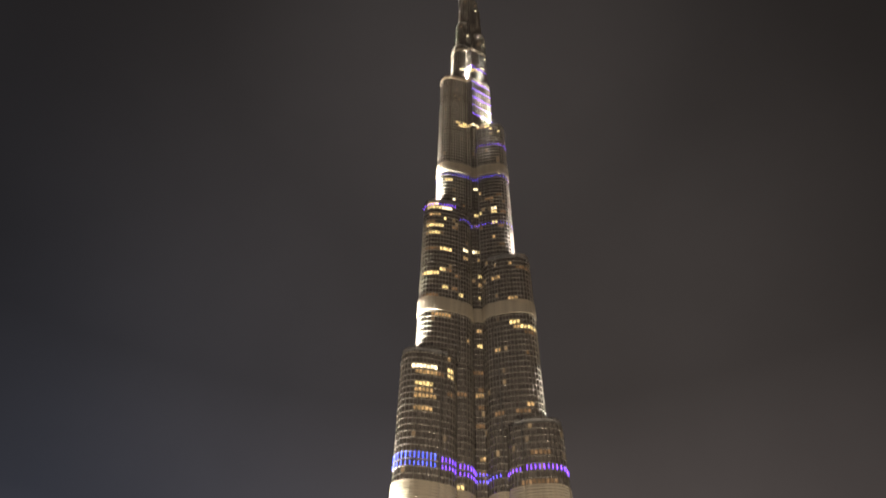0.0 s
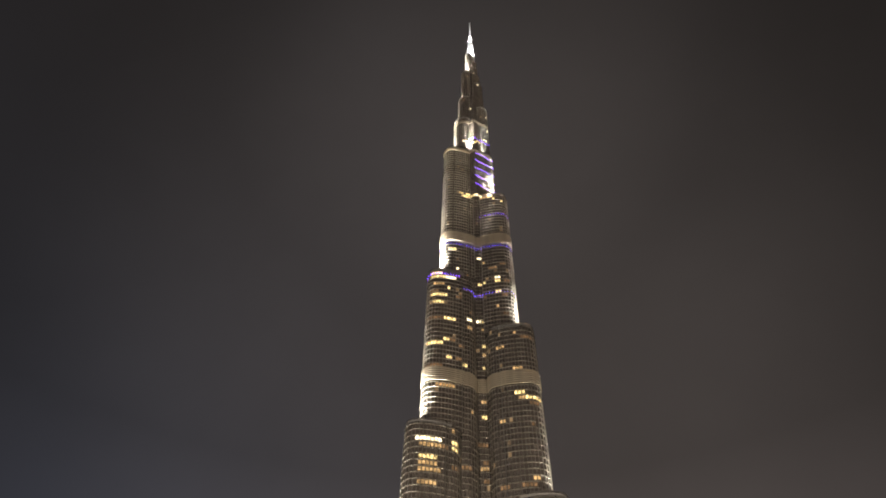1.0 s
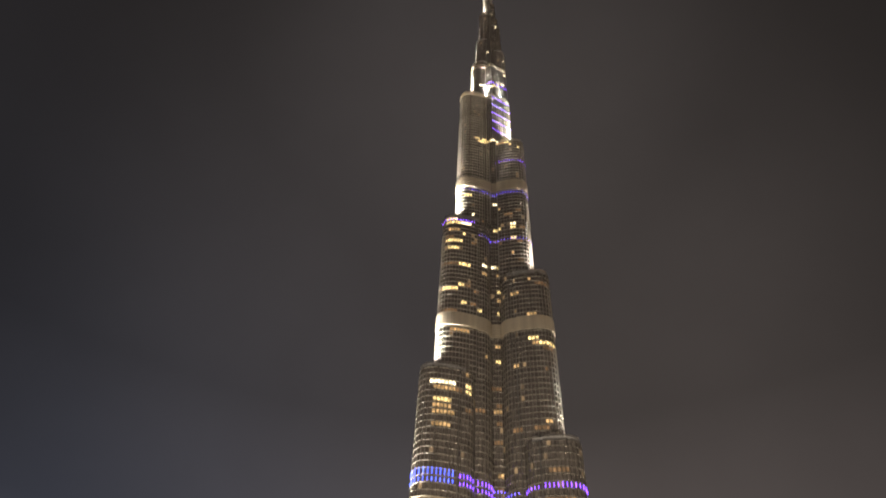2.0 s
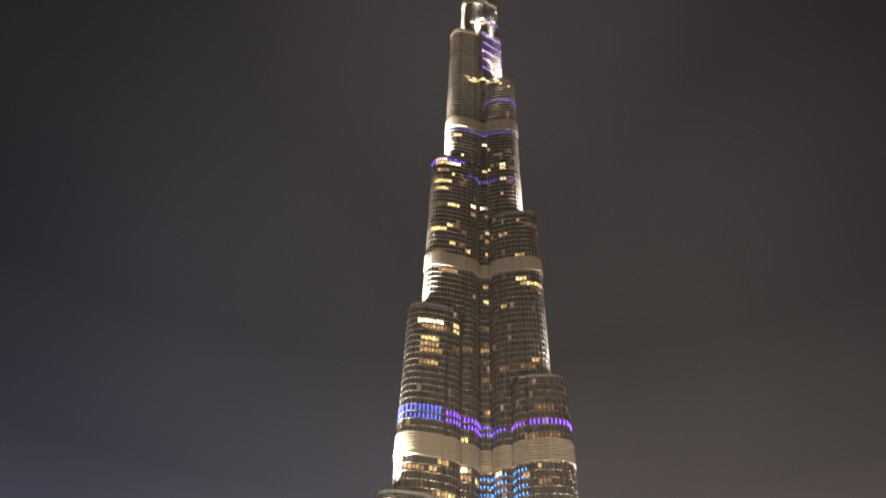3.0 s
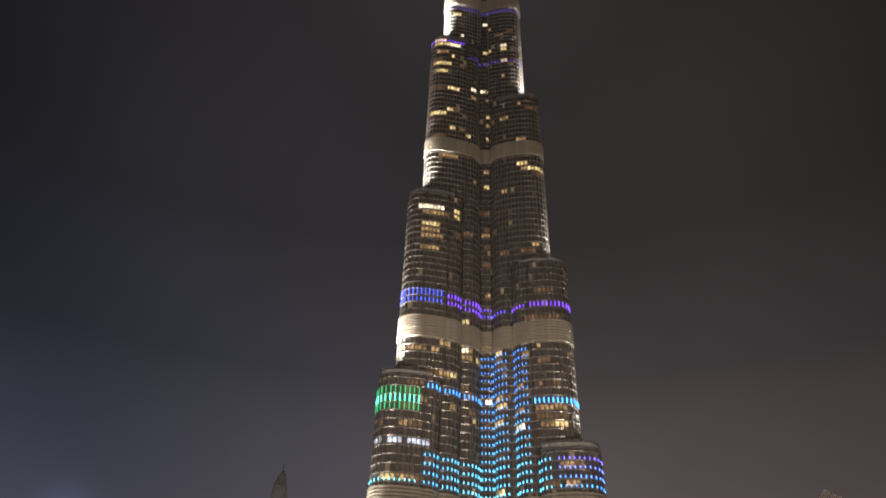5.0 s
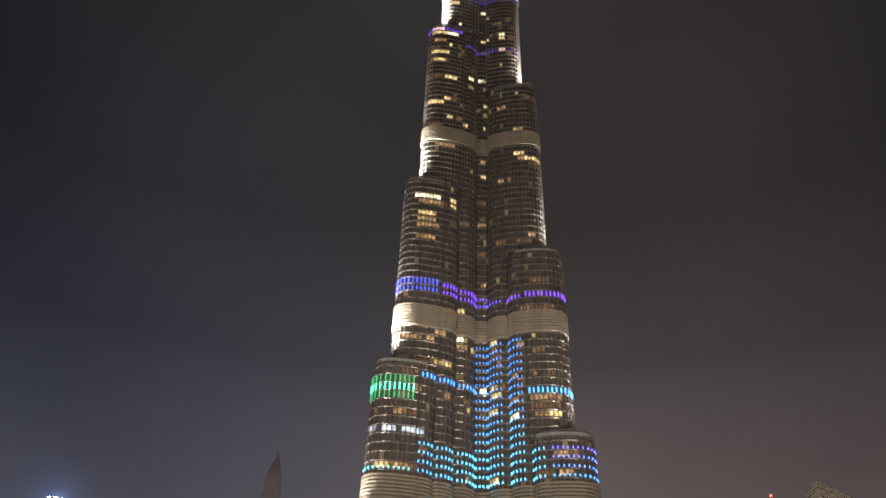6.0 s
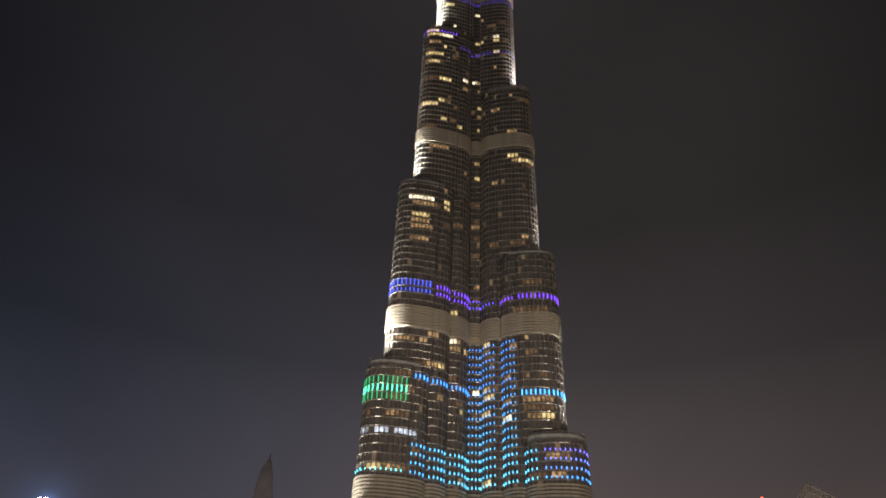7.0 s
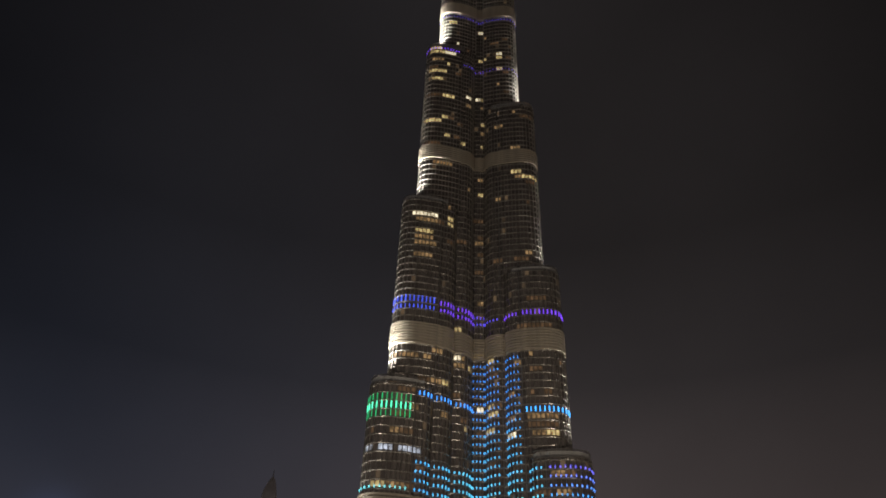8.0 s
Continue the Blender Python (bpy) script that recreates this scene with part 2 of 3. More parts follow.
# ---- ground ----
def ground():
    n = 48
    v = [(0, 266.8, 0)] + [(4500 * math.cos(2 * math.pi * i / n), 266.8 + 4500 * math.sin(2 * math.pi * i / n), 0) for i in range(n)]
    ob = new("ground", pydata("ground", v, [(0, 1 + i, 1 + (i + 1) % n) for i in range(n)]))
    ob.data.materials.append(mottled("paving", (0.10, 0.095, 0.09), (0.18, 0.17, 0.155), 0.8, 0.0, 0.4, bump=0.3))
    tagged(ob, "pale stone paving of the promenade at night", "ground", kind="structure")


ground()


# ---- the tower ----
BANDS = [(82.0, 92.0), (150.8, 160.8), (254.0, 263.2), (375.5, 385.5), (493.5, 497.0), (546.5, 551.0)]


CUTS = [7.9, 16.4, 24.6, 32.2, 39.4]


def outline(r, radius):
    """Plan of one wing, out along +s: scalloped bays on both sides and a round nose, open at the core.
    Gives the points and, for each, its section: bay number from the core (positive on one side, negative on the other), 0 for the nose."""
    if r < 10:
        start = 0.3
        n = max(10, round(radius * (math.pi + 2 * start) / 1.6))
        return [(r + radius * math.sin(th), radius * math.cos(th)) for th in [-start + (math.pi + 2 * start) * i / n for i in range(n + 1)]], [0] * (n + 1)
    cuts = [c for c in CUTS if c < r - 1.3]
    h, tip = 8.3, (0.985 * (0.866 * r + radius) - 0.75) / 0.866
    # return walls that close the wing towards the recessed core
    side, tags = [(cuts[0] - 1.2, h - 4.0), (cuts[0] - 0.6, h - 1.6)], [1, 1]
    for k, (a, b) in enumerate(zip(cuts[:-1], cuts[1:])):
        cells = max(2, round((b - a) / 1.4))
        for i in range(cells):
            u = i / cells
            side.append((a + (b - a) * u, h - 0.55 + 1.8 * math.sin(math.pi * u) ** 0.75))
            tags.append(k + 1)
    # petal-shaped end, stepped off in even cells
    blunt = 2.4 if r > 20 else 2.8
    fine = [(tip - (tip - cuts[-1]) * abs(o / 8.9) ** blunt, o) for o in [8.9 * (1 - i / 200) for i in range(401)]]
    run = [0.0]
    for p, q in zip(fine[:-1], fine[1:]):
        run.append(run[-1] + math.hypot(q[0] - p[0], q[1] - p[1]))
    n = 2 * round(run[-1] / 3.2)
    nose = [fine[int(np.searchsorted(run, run[-1] * i / n - 1e-6))] for i in range(n)] + [fine[-1]]
    return side + nose + [(q, -o) for q, o in side[::-1]], tags + [0] * (n + 1) + [-k for k in tags[::-1]]


def ring_outline(radius):
    n = max(12, round(2 * math.pi * radius / 1.25))
    return [(radius * math.sin(2 * math.pi * i / n), radius * math.cos(2 * math.pi * i / n)) for i in range(n + 1)]


def normals(pts):
    ns = []
    for i in range(len(pts)):
        a, b = pts[max(0, i - 1)], pts[min(len(pts) - 1, i + 1)]
        dx, dy = b[0] - a[0], b[1] - a[1]
        l = math.hypot(dx, dy) or 1
        ns.append((-dy / l, dx / l))
    return ns


def placed(pts, angle):
    """Plan points, s along the wing's direction, turned into world metres about the axis."""
    c, s = math.cos(angle), math.sin(angle)
    return [(AXIS.x + a * c - b * s, AXIS.y + a * s + b * c) for a, b in pts]


def turned(ns, angle):
    c, s = math.cos(angle), math.sin(angle)
    return [(a * c - b * s, a * s + b * c) for a, b in ns]


def in_band(z):
    return any(a - 0.4 < z < b + 0.2 for a, b in BANDS)


def ring_mesh(name, P, N, out, height, back=0.0):
    """A strip round the outline: outer face, underside and top, `out` proud of the wall, from z 0 to height."""
    v, f = [], []
    for (x, y), (a, b) in zip(P, N):
        for o, z in ((back, 0), (out, 0), (out, height), (back, height)):
            v.append((x + a * o, y + b * o, z))
    for i in range(len(P) - 1):
        k = 4 * i
        for j in range(3):
            f.append((k + j, k + j + 1, k + j + 5, k + j + 4))
    return pydata(name, v, f)


def ledge_mesh(name, P, N, out, height):
    """A floor ledge round the outline: flat underside, rounded lip and a slope back to the glass."""
    v, f = [], []
    prof = ((0.0, 0.0), (out * 0.85, 0.04), (out, 0.16), (out, height * 0.45), (out * 0.8, height * 0.62), (0.04, height))
    for (x, y), (a, b) in zip(P, N):
        for o, z in prof:
            v.append((x + a * o, y + b * o, z))
    m = len(prof)
    for i in range(len(P) - 1):
        for j in range(m - 1):
            f.append((m * i + j, m * i + j + 1, m * i + m + j + 1, m * i + m + j))
    return pydata(name, v, f)


class Tier:
    """One stretch of a wing (or the core) between two setbacks."""

    def __init__(self, tower, plan, angle, z0, z1, floor_h, dull=False, crown=0.0, front=True):
        pts, self.tags = plan
        ns = normals(pts)
        if sum((p[0] - pts[len(pts) // 2][0] * 0.5) * n[0] + p[1] * n[1] for p, n in zip(pts, ns)) < 0:
            ns = [(-a, -b) for a, b in ns]
        self.P, self.N, self.z0, self.z1, self.h = placed(pts, angle), turned(ns, angle), z0, z1, floor_h
        P, N = self.P, self.N
        first = math.ceil(z0 / floor_h)
        self.floors = [k * floor_h for k in range(first, int(z1 / floor_h) + 1) if k * floor_h < z1 - 0.8]
        # panes, each its own island, floor by floor
        v, f = [], []
        levels = sorted(set([z0] + self.floors + [z1]))
        for a, b in zip(levels[:-1], levels[1:]):
            for i in range(len(P) - 1):
                k = len(v)
                v += [(*P[i], a), (*P[i + 1], a), (*P[i + 1], b), (*P[i], b)]
                f.append((k, k + 1, k + 2, k + 3))
        self.body = part("wing_tier", pydata("wing_tier", v, f), GLASS, tower, "dark coated glass wall of one setback tier")
        cap = pydata("terrace", [(*p, z1) for p in P], [tuple(range(len(P)))])
        part("terrace", cap, ROOF, self.body)
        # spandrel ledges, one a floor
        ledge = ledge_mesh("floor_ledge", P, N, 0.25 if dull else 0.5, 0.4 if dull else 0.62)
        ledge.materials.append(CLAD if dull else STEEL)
        for z in self.floors:
            if not in_band(z):
                ob = new("floor_ledge", ledge)
                ob.parent = self.body
                ob.location.z = z
        # upright fins
        zc, hh = (z0 + z1) / 2, (z1 - z0) / 2
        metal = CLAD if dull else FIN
        if front:
            fin = boxes("fin", [((0, 0, 0), (1, 0), (0, 1), 0.055, 0.27, hh)])
            fin.materials.append(metal)
            for (x, y), (a, b) in zip(P, N):
                ob = new("fin", fin)
                ob.parent = self.body
                ob.location = (x + a * 0.27, y + b * 0.27, zc)
                ob.rotation_euler.z = math.atan2(b, a) - math.pi / 2
        else:
            rest = [((x + a * 0.22, y + b * 0.22, zc), (-b, a), (a, b), 0.07, 0.24, hh) for (x, y), (a, b) in zip(P, N)]
            tagged(part("fin_rest", boxes("fin_rest", rest), metal, self.body), kind="stuff")
        # polished pilasters in the joints between bays
        post = boxes("pilaster", [((0, 0, 0), (1, 0), (0, 1), 0.2, 0.16, hh), ((0, 0.16, 0), (1, 0), (0, 1), 0.11, 0.06, hh)])
        post.materials.append(FIN)
        for i in range(3, len(P) - 3):
            if self.tags[i] != self.tags[i - 1] and not dull:
                ob = new("pilaster", post)
                ob.parent = self.body
                ob.location = (P[i][0] + N[i][0] * 0.45, P[i][1] + N[i][1] * 0.45, zc)
                ob.rotation_euler.z = math.atan2(N[i][1], N[i][0]) - math.pi / 2
        # louvred plant floors
        slat = ring_mesh("louvre", P, N, 0.45 if dull else 0.95, 0.78, back=0.15)
        slat.materials.append(LOUVRE)
        for a, b in BANDS:
            if a >= z0 - 1 and b <= z1 + 1:
                n = round((b - a) / 1.3)
                for k in range(n):
                    ob = new("louvre", slat)
                    ob.parent = self.body
                    ob.location.z = a + k * (b - a) / n
        if crown:
            # the open end of the terrace, clear of the tier above
            keep = [i for i, q in enumerate(pts) if q[0] > crown]
            PK, NK = [P[i] for i in keep], [N[i] for i in keep]
            rail = part("rail", ring_mesh("rail", PK, NK, 0.25, 0.3, back=-0.05), FIN, self.body, "pale steel rail round the terrace")
            rail.location.z = z1 + 2.0
            post = boxes("rail_post", [((0, 0, 0), (1, 0), (0, 1), 0.07, 0.07, 1.05)])
            post.materials.append(FIN)
            for (x, y), (a, b) in list(zip(PK, NK))[::3]:
                ob = new("rail_post", post)
                ob.parent = self.body
                ob.location = (x, y, z1 + 1.0)
                ob.rotation_euler.z = math.atan2(b, a) - math.pi / 2
            pane = part("parapet", ring_mesh("parapet", PK, NK, 0.06, 1.6, back=-0.02), PARAPET, self.body, "pale glass parapet")
            pane.location.z, pane.visible_shadow = z1, False
            # warning strobe on the tip of the terrace, unlit
            tip = max(range(len(pts)), key=lambda i: pts[i][0])
            lamp = part("strobe_lamp", boxes("strobe_lamp", [((0, 0, 0.55), (1, 0), (0, 1), 0.07, 0.07, 0.55), ((0, 0, 1.3), (1, 0), (0, 1), 0.2, 0.2, 0.22),
                                                             ((0, 0, 1.56), (1, 0), (0, 1), 0.26, 0.26, 0.05)]), PALE, self.body, "white warning lamp on a short post")
            lamp.location = (P[tip][0] - N[tip][0] * 0.3, P[tip][1] - N[tip][1] * 0.3, z1 + 1.5)
            ob = part("coping", ring_mesh("coping", PK, NK, 0.4, 0.7), FIN, self.body)
            ob.location.z = z1 - 0.65

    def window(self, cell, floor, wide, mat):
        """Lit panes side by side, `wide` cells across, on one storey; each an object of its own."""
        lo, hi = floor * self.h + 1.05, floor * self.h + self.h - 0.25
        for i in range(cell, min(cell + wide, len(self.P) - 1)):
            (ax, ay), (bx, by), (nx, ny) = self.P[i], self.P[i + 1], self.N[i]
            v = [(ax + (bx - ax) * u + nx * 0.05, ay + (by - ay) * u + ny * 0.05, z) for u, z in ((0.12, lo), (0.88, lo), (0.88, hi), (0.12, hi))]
            part("lit_window", pydata("lit_window", v, [(0, 1, 2, 3)]), mat, self.body, "lit pane")

    def leds(self, spots):
        """Small lamps on the fins: (edge, z, colour, height)."""
        if not spots:
            return
        items, cols = [], []
        for i, z, colour, hh in spots:
            n = self.N[i]
            items.append(((self.P[i][0] + n[0] * 0.52, self.P[i][1] + n[1] * 0.52, z), (-n[1], n[0]), n, 0.085, 0.06, hh))
            cols += [(*colour, 1.0)] * 8
        me = boxes("show_lamp", items)
        at = me.color_attributes.new("tint", "FLOAT_COLOR", "POINT")
        at.data.foreach_set("color", np.array(cols, dtype=np.float32).ravel())
        tagged(part("show_lamp", me, LED, self.body, "coloured show lamps on the fins"), kind="stuff")


# setbacks: distance of the nose's centre from the axis, its radius, top
LEFT, RIGHT, BACK = radians(213.5), radians(333.5), radians(93.5)
STEPS = {
    "left": (LEFT, [(42.5, 9.5, 75.0), (35.7, 9.5, 133.0), (29.1, 9.5, 225.0), (22.3, 9.5, 340.0), (14.6, 9.5, 497.0),
                    (8.4, 7.6, 556.0), (6.0, 6.2, 605.0), (4.5, 5.0, 668.0), (2.0, 3.4, 722.0)]),
    "right": (RIGHT, [(40.4, 9.5, 45.0), (33.7, 9.5, 107.5), (27.0, 9.5, 189.0), (20.5, 9.5, 295.0), (12.6, 9.5, 432.0),
                      (6.8, 7.0, 497.0), (6.2, 6.2, 582.0), (4.3, 5.0, 640.0), (2.2, 3.4, 684.0)]),
    "back": (BACK, [(42.0, 9.5, 62.0), (35.2, 9.5, 122.0), (28.5, 9.5, 210.0), (22.0, 9.5, 320.0), (14.0, 9.5, 470.0),
                    (7.2, 7.4, 540.0), (5.5, 6.2, 594.0), (4.0, 5.0, 655.0)]),
}
tower = tagged(new("skyscraper"), "very tall stepped glass tower lit by coloured show lamps", "skyscraper")
TIERS = {}
for wing, (angle, steps) in STEPS.items():
    z0 = 0.0
    for k, (r, radius, top) in enumerate(steps):
        inner = steps[k + 1] if k + 1 < len(steps) else (0, 1, 0)
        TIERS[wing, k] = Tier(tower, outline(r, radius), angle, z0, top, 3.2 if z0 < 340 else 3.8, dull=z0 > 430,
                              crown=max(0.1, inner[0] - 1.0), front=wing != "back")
        z0 = top - 0.2
ring = ring_outline(10.4)
CORE = Tier(tower, (ring, [9] * len(ring)), radians(270), 0.0, 436.0, 3.2)
TIERS["core", 0] = CORE


def hexagon(radius):
    """Six-sided plan with a corner towards each groove between the wings."""
    pts, n = [], max(3, round(radius / 1.5))
    for k in range(6):
        a, b = radians(60 * k), radians(60 * k + 60)
        for i in range(n):
            u = i / n
            pts.append((radius * ((1 - u) * math.cos(a) + u * math.cos(b)), radius * ((1 - u) * math.sin(a) + u * math.sin(b))))
    pts.append(pts[0])
    return pts[::-1], [9] * len(pts)


for k, (radius, low, top) in enumerate(((14.4, 431.0, 497.2), (13.0, 497.0, 551.2), (10.4, 551.0, 606.0), (7.8, 605.0, 662.0), (5.6, 661.0, 700.0))):
    TIERS["core", k + 1] = Tier(tower, hexagon(radius), radians(273.5), low, top, 3.8, dull=True, front=False)


def spire():
    """Stacked steel tubes over the topmost tiers."""
    n = 20
    prof = [(3.8, 690.0), (3.6, 691.0), (3.6, 728.0), (2.7, 729.5), (2.5, 762.0), (1.5, 764.0), (1.3, 784.0), (0.75, 785.5), (0.5, 831.0), (0.05, 832.5)]
    v, f = [], []
    for rad, z in prof:
        for i in range(n):
            v.append((AXIS.x + rad * math.cos(2 * math.pi * i / n), AXIS.y + rad * math.sin(2 * math.pi * i / n), z))
    for j in range(len(prof) - 1):
        for i in range(n):
            f.append((j * n + i, j * n + (i + 1) % n, (j + 1) * n + (i + 1) % n, (j + 1) * n + i))
    part("spire", pydata("spire", v, f), PALE, tower, "slim steel spire, brightly lit at its tip")


spire()


def projectors():
    """Housings under the lamps on the terraces, and invented poles under the added fill lights."""
    case = boxes("projector", [((0, 0, 0), (1, 0), (0, 1), 0.45, 0.35, 0.18), ((0, 0, -0.25), (1, 0), (0, 1), 0.12, 0.12, 0.12)])
    case.materials.append(CLAD)
    pole_mesh, head_mesh = bpy.data.meshes.new("pole"), boxes("lamp_head", [((0, 0, 8.25), (1, 0), (0, 1), 0.6, 0.4, 0.25)])
    bm = bmesh.new()
    bmesh.ops.create_cone(bm, cap_ends=True, segments=10, radius1=0.16, radius2=0.09, depth=8.0, matrix=Matrix.Translation((0, 0, 4.0)))
    bm.to_mesh(pole_mesh)
    bm.free()
    for name, at in LAMPS:
        if name == "shaft_fill_light":
            ob = tagged(new("fill_light_pole"), "invented slim steel pole with a fill light aimed at the tower", "street lamp", "floodlights in the park")
            ob.location = (at[0], at[1], 0)
            for kind, mesh in (("pole", pole_mesh), ("lamp_head", head_mesh)):
                if not mesh.materials:
                    mesh.materials.append(FIN)
                o = new(kind, mesh)
                o.parent = ob
        elif "projector" in name:
            o = new("projector", case)
            o.parent = tower
            o.location = (at[0], at[1], at[2] - 0.75)


projectors()


# ---- lit rooms, with some small white lamps entered as one-cell panes: cell along the wall, storey, cells wide, kind of light ----
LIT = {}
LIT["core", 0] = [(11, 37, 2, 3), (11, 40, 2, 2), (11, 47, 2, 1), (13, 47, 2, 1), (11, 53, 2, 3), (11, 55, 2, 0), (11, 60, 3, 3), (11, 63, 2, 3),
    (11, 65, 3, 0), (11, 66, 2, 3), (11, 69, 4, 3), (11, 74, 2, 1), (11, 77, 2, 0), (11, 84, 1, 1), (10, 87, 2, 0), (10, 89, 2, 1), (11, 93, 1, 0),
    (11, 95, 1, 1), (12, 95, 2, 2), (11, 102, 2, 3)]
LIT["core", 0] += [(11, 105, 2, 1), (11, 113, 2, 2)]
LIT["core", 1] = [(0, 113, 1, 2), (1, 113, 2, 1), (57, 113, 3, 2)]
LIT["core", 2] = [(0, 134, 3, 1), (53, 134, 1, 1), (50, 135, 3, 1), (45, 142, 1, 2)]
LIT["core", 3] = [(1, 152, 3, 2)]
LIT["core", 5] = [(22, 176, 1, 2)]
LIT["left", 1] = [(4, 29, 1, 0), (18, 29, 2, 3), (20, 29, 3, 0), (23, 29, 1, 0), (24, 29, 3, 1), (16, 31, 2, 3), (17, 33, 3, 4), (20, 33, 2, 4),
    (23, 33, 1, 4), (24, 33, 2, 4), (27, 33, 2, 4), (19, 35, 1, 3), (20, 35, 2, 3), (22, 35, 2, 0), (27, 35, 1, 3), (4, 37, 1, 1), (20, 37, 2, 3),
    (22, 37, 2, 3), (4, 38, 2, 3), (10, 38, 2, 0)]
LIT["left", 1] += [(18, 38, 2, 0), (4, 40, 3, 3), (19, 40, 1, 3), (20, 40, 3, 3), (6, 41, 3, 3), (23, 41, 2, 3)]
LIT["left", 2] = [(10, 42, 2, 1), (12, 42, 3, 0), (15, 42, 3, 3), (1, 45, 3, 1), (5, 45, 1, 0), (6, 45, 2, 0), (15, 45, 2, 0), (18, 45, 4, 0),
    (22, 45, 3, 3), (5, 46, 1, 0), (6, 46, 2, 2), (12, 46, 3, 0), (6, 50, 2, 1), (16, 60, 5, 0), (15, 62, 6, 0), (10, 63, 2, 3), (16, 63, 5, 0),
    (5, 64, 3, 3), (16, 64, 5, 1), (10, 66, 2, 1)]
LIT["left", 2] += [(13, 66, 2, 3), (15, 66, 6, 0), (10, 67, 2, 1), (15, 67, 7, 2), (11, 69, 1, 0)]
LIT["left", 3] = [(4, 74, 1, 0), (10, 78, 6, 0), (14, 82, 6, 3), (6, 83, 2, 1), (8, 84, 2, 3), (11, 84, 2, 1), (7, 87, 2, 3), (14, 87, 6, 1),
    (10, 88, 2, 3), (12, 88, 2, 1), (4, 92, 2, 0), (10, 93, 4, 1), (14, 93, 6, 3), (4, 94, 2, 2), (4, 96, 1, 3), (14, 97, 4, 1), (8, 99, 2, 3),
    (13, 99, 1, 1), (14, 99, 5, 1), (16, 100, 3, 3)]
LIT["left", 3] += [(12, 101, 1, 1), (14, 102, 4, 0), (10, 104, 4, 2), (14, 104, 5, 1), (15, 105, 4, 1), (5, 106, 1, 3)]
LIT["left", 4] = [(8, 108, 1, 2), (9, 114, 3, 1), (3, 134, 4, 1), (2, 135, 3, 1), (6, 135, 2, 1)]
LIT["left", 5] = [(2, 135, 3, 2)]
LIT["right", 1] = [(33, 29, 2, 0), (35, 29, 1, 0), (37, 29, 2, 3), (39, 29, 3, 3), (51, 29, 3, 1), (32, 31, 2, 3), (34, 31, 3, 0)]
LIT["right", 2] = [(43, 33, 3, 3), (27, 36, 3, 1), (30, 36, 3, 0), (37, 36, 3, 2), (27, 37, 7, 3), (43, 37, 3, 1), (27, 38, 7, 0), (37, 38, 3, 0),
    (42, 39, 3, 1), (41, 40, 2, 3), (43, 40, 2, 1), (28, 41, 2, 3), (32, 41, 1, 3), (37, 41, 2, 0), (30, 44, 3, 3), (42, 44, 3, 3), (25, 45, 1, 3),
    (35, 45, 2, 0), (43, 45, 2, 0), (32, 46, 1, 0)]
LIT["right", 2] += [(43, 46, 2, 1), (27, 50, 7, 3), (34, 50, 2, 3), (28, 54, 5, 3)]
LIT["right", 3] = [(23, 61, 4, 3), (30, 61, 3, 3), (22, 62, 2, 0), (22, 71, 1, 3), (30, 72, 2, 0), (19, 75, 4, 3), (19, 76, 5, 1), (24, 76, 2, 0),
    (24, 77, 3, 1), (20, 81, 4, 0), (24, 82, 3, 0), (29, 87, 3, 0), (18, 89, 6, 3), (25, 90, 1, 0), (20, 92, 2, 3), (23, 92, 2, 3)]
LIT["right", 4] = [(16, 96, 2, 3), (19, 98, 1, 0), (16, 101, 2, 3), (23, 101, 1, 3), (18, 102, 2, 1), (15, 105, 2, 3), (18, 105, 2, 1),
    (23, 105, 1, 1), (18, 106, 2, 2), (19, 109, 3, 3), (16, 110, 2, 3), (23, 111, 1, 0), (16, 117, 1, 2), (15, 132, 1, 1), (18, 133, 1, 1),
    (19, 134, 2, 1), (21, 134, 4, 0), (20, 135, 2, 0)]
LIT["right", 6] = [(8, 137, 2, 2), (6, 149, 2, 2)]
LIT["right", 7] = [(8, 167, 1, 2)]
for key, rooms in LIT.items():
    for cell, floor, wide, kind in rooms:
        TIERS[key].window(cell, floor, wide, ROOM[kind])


# ---- show lamps ----
def mix(a, b, u):
    u = min(1.0, max(0.0, u))
    return tuple(p + (q - p) * u for p, q in zip(a, b))


TEAL, GREEN, CYAN, AZURE, BLUE, VIOLET = (0.22, 1.0, 0.78), (0.03, 0.75, 0.22), (0.15, 0.80, 1.0), (0.06, 0.42, 1.0), (0.05, 0.12, 1.0), (0.21, 0.06, 1.0)


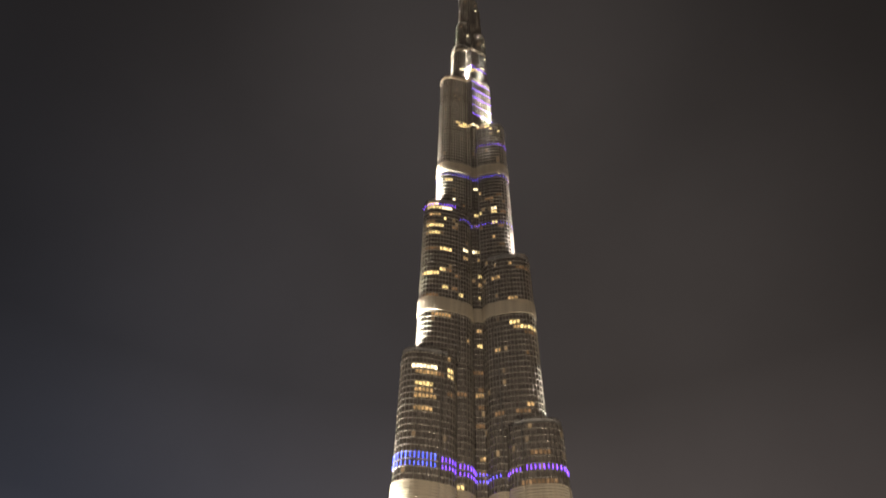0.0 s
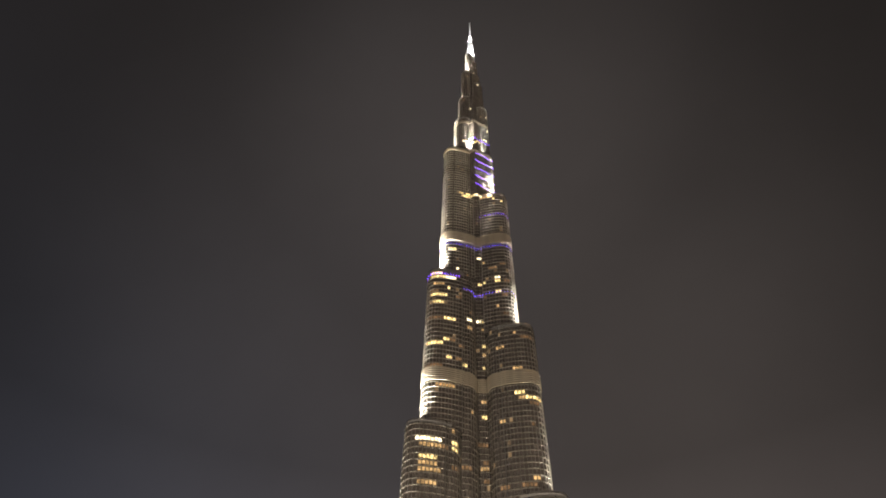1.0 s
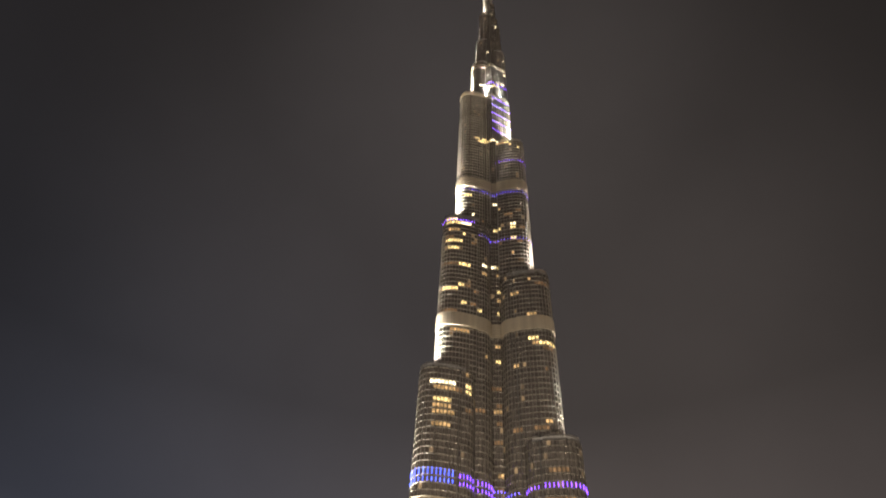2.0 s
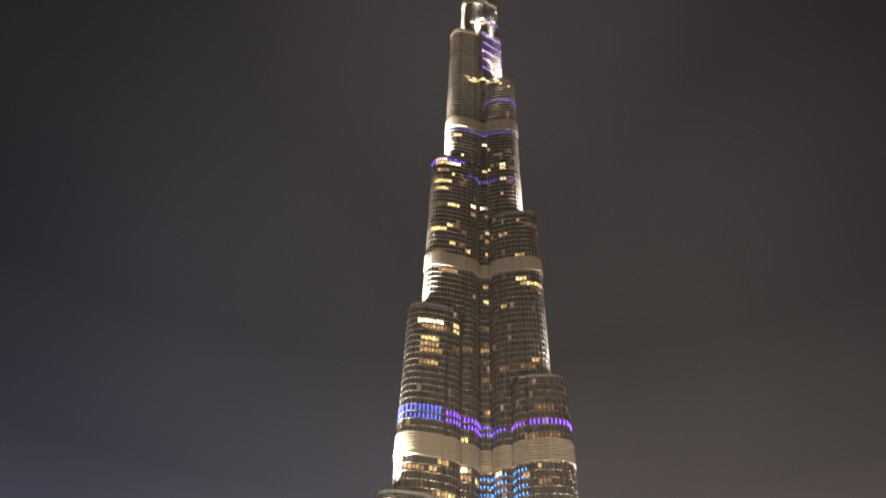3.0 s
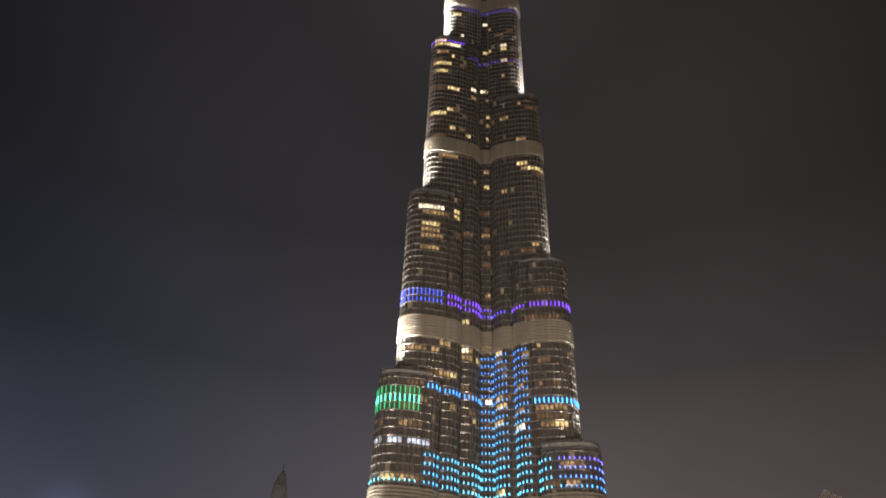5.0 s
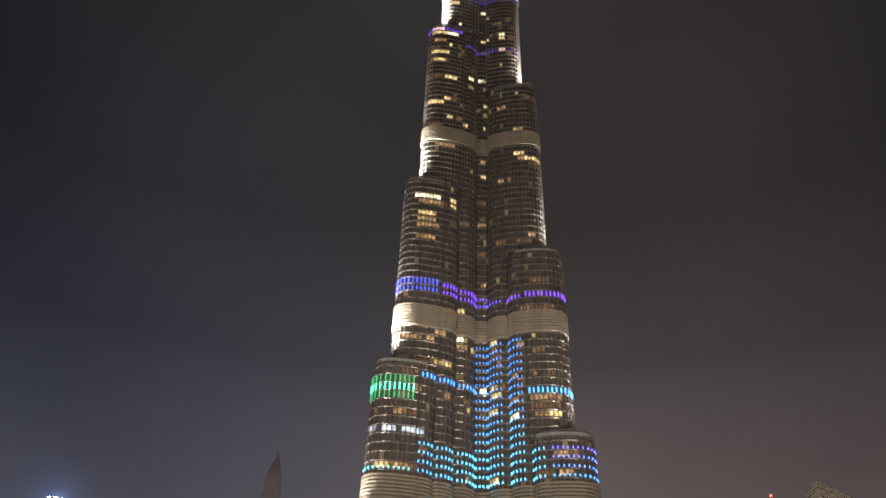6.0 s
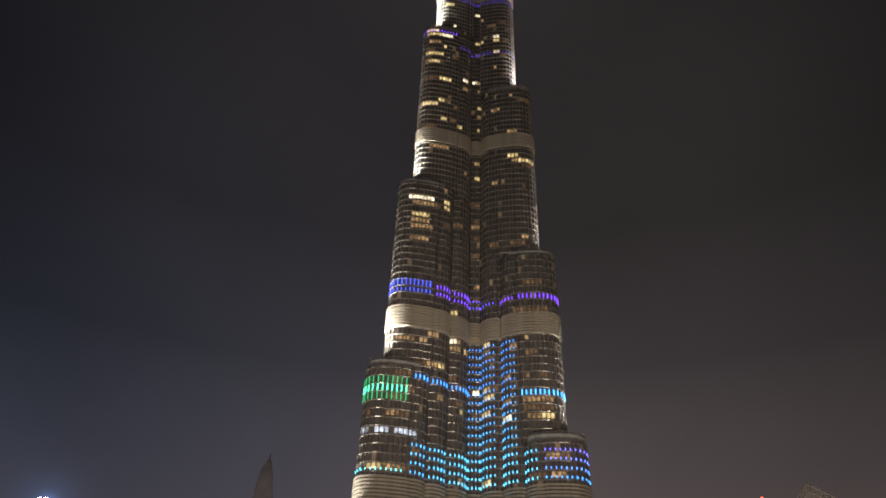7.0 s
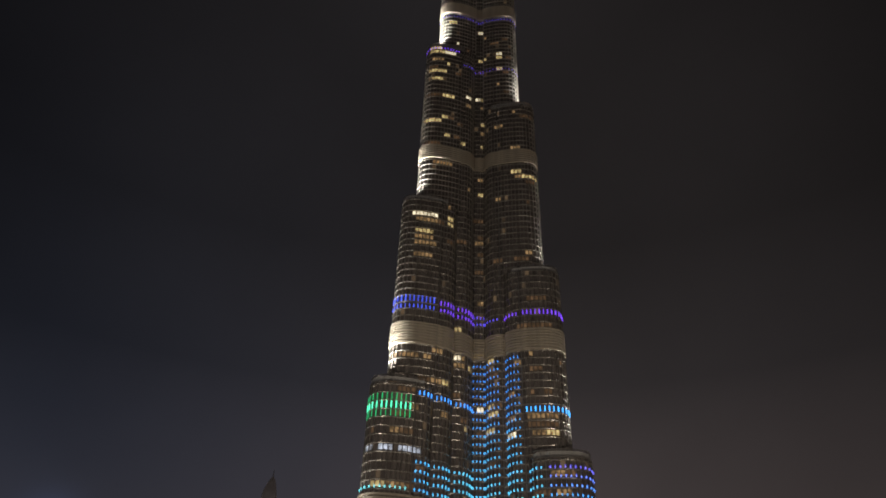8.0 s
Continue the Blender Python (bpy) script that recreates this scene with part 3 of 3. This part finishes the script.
def show(wing, bay, z):
    """Colour, half height and power of the lamps of a storey in one section of the facade, or None where they are off."""
    if z < 151:
        if wing == "left":
            if bay == 0:
                return (mix(GREEN, TEAL, 0.3 if 121 < z < 124 else 0.0), 1.1, 1.5 if 121 < z < 124 else 0.35) if 117.5 < z < 127 else (mix(TEAL, CYAN, 0.6), 0.3, 1.2) if z < 93 else None
            if 127 < z < 130:
                return mix(AZURE, BLUE, 0.3), 0.7, 1.2
            return (mix(CYAN, AZURE, 0.25 * bay), 0.36, 1.1) if z < 104 else None
        if wing == "core":
            return mix(CYAN, mix(AZURE, BLUE, 0.35), (z - 85) / 45), 0.3, 1.2 if z < 104 else 0.8
        if bay == 0:
            return (mix(AZURE, VIOLET, (z - 92) / 14), 0.3, 1.2) if z < 105 else (AZURE, 0.8, 1.4) if 124 < z < 128 else None
        return (mix(CYAN, mix(AZURE, BLUE, 0.35), (z - 85) / 45), 0.32, 1.1 if z < 104 else 0.8) if z < 104 or bay < 3 else None
    if 162 < z < 258:
        low, high = 165 < z < 168, 168 < z < 172
        if wing == "left" and (low or high):
            return (mix(BLUE, VIOLET, 0.1), 1.2 if high else 0.7, 0.8) if bay == 0 else (VIOLET, 0.8 if high else 0.6, 0.8)
        if low:
            return (VIOLET, 0.9, 0.9) if bay == 0 else (VIOLET, 0.6, 0.8) if bay == 2 else (mix(BLUE, VIOLET, 0.5), 0.4, 0.8)
        if high and wing == "core":
            return mix(BLUE, VIOLET, 0.5), 0.4, 0.7
        return None
    if 265 < z < 379:
        if wing == "left" and bay == 0 and 335 < z < 338.5:
            return VIOLET, 0.5, 0.8
        if 326 < z < 329 and not (wing == "left" and bay == 0) or 369 < z < 372.9:
            return mix(BLUE, VIOLET, 0.6), 0.35, 0.4
        return None
    if wing == "right" and 405 < z < 408:
        return VIOLET, 0.4, 0.6
    return None


for (wing, k), tier in TIERS.items():
    if wing == "back" or (wing == "core" and k > 2):
        continue
    lamps = []
    facing = 1 if wing == "left" else -1
    for z in tier.floors:
        if z < 60 or in_band(z) or in_band(z + 2.4):
            continue
        for i, tag in enumerate(tier.tags):
            if wing != "core" and tag * facing < 0:
                continue
            lamp = show(wing, abs(tag), z) if k < 1 or wing != "core" else None
            if wing == "core" and k == 1 and tier.N[i][0] > 0.3 and tier.N[i][1] < 0 and round(z / 3.8) % 3 == 0 and z > 440:
                lamp = VIOLET, 0.5, 0.9
            if wing == "core" and k == 2 and tier.N[i][1] < -0.3 and 513 < z < 520:
                lamp = VIOLET, 0.5, 0.8
            if lamp:
                wob = random.uniform(0.7, 1.15) * lamp[2]
                lamps.append((i, z + 0.6 + lamp[1], tuple(c * wob for c in lamp[0]), lamp[1] * 1.15))
    tier.leds(lamps)


# ---- far buildings ----
FACADE = mottled("far_facade", (0.30, 0.26, 0.22), (0.42, 0.37, 0.31), 0.7, 0.0, 0.12)


def prism(name, rings):
    """Closed body through square plan rings: (x0, x1, y0, y1, z)."""
    v, f = [], []
    for x0, x1, y0, y1, z in rings:
        v += [(x0, y0, z), (x1, y0, z), (x1, y1, z), (x0, y1, z)]
    for j in range(len(rings) - 1):
        for i in range(4):
            f.append((4 * j + i, 4 * j + (i + 1) % 4, 4 * j + 4 + (i + 1) % 4, 4 * j + 4 + i))
    k = 4 * (len(rings) - 1)
    f += [(0, 3, 2, 1), (k, k + 1, k + 2, k + 3)]
    return pydata(name, v, f)


def blade_tower():
    """Slender tower whose one edge curves in to a needle."""
    ob = tagged(new("blade_tower"), "slender pale tower with a curved edge and needle", "building")
    ob.location = (-189.6, 674.0, 0)
    h = 268.0
    rings, last = [], 36
    for j in range(last + 1):
        d = h * (1 - j / last) ** 1.8 + 0.3
        w = 2.2 * min(d, 16.0) ** 0.6 + 0.20 * min(max(0.0, d - 16.0), 50.0)
        ro = min(8.0, 1.3 * d ** 0.5)
        rings.append((ro - w, ro, -0.3 * w, 0.3 * w, h + 0.3 - d))
    part("wall", prism("wall", rings), FACADE, ob, "pale stone facade")
    needle = bpy.data.meshes.new("needle")
    bm = bmesh.new()
    bmesh.ops.create_cone(bm, cap_ends=True, segments=8, radius1=0.8, radius2=0.15, depth=8, matrix=Matrix.Translation((0, 0, h + 3)))
    bm.to_mesh(needle)
    bm.free()
    part("needle", needle, FIN, ob)
    # unseen fill light, added far off to lift both visible faces
    spot("blade_tower_fill", (-70, 540, 4), (-186, 668, 240), 2.0e6, (1.0, 0.90, 0.90), 40, 1.0)


def crown_tower():
    """Tower with a slanting crown of upright ribs over two of its sides, standing off a paler screen."""
    ob = tagged(new("crown_tower"), "pale tower with a slanting floodlit crown of ribs", "building")
    ob.location = (244.5, 547.9, 0)
    ob.rotation_euler.z = radians(-5)
    part("wall", prism("wall", [(0.6, 38, 0.6, 26, 0), (0.6, 38, 0.6, 26, 166.0)]), FACADE, ob, "pale stone facade")
    top = 207.9
    for i in range(27):
        h = top - 0.6 * 1.42 * i
        o = part("rib", boxes("rib", [((0, 0, 0), (1, 0), (0, 1), 0.34, 0.5, (h - 164) / 2)]), FACADE, ob)
        o.location = (0.5 + 1.42 * i, 0.5, 164 + (h - 164) / 2)
    side = boxes("rib", [((0, 0, 0), (1, 0), (0, 1), 0.5, 0.34, (top - 164) / 2)])
    for i in range(1, 18):
        part("rib", side, FACADE, ob).location = (0.5, 0.5 + 1.45 * i, 164 + (top - 164) / 2)
    for z, slope in ((-0.4, 0.6), (-6.0, 0.6), (-12.0, 0.6)):
        rail = pydata("rail", [(x, y, top + z + dz - slope * x) for y in (-0.15, 0.9) for x, dz in ((0, -0.35), (37.6, -0.35), (37.6, 0.35), (0, 0.35))],
                      [(0, 1, 2, 3), (7, 6, 5, 4), (0, 4, 5, 1), (1, 5, 6, 2), (2, 6, 7, 3), (3, 7, 4, 0)])
        part("rail", rail, FACADE, ob)
        part("rail", boxes("rail", [((0.5, 13, top + z), (1, 0), (0, 1), 0.62, 12.4, 0.35)]), FACADE, ob)
    screen = pydata("crown_panel", [(x, y, z) for y in (2.6, 24) for x, z in ((2.6, 164), (37, 164), (37, top - 8.5 - 0.6 * 37), (2.6, top - 8.5 - 0.9))],
                    [(0, 1, 2, 3), (7, 6, 5, 4), (0, 4, 5, 1), (1, 5, 6, 2), (2, 6, 7, 3), (3, 7, 4, 0)])
    part("crown_panel", screen, FACADE, ob, "paler screen behind the ribs")
    spot("crown_floodlight", (226, 528, 152), (252, 552, 203), 1.7e5, (1.0, 0.84, 0.66), 84, 0.8)


def beacon_tower():
    """Plain slab with a red warning lamp on its mast."""
    ob = tagged(new("slab_tower"), "dark concrete tower with a red warning lamp", "building")
    ob.location = (217.0, 566.0, 0)
    part("wall", prism("wall", [(-11, 11, -11, 11, 0), (-11, 11, -11, 11, 176.0), (-8, 8, -8, 8, 176.3), (-8, 8, -8, 8, 182)]), FACADE, ob)
    part("mast", boxes("mast", [((0, 0, 192), (1, 0), (0, 1), 0.35, 0.35, 10.0)]), FIN, ob)
    red, nt, b = material("red_lamp", (0.4, 0.02, 0.02), 0.3)
    b.inputs["Emission Color"].default_value = (1.0, 0.08, 0.05, 1)
    b.inputs["Emission Strength"].default_value = 12.0
    me = bpy.data.meshes.new("warning_lamp")
    bm = bmesh.new()
    bmesh.ops.create_uvsphere(bm, u_segments=10, v_segments=6, radius=0.8, matrix=Matrix.Translation((0, 0, 202.4)))
    bm.to_mesh(me)
    bm.free()
    part("warning_lamp", me, red, ob, "red warning lamp")


def floodlight_mast():
    """High mast with a ring of cold white floodlights."""
    ob = tagged(new("floodlight_mast"), "tall steel mast with cold white floodlights", "street lamp")
    ob.location = (-67.6, 117.0, 0)
    me = bpy.data.meshes.new("pole")
    bm = bmesh.new()
    bmesh.ops.create_cone(bm, cap_ends=True, segments=12, radius1=0.45, radius2=0.18, depth=40, matrix=Matrix.Translation((0, 0, 20)))
    bm.to_mesh(me)
    bm.free()
    part("pole", me, FIN, ob)
    cold, nt, b = material("cold_lamp", (0.8, 0.8, 0.85), 0.3)
    b.inputs["Emission Color"].default_value = (0.75, 0.85, 1.0, 1)
    b.inputs["Emission Strength"].default_value = 30.0
    for i in range(6):
        a = 2 * math.pi * i / 6
        head = part("lamp_head", boxes("lamp_head", [((math.cos(a) * 0.9, math.sin(a) * 0.9, 40.2), (-math.sin(a), math.cos(a)), (math.cos(a), math.sin(a)), 0.35, 0.18, 0.28)]), FIN, ob)
        part("lens", boxes("lens", [((math.cos(a) * 1.1, math.sin(a) * 1.1, 40.2), (-math.sin(a), math.cos(a)), (math.cos(a), math.sin(a)), 0.3, 0.03, 0.23)]), cold, head, "glowing cold white lens")


blade_tower()
crown_tower()
beacon_tower()
floodlight_mast()
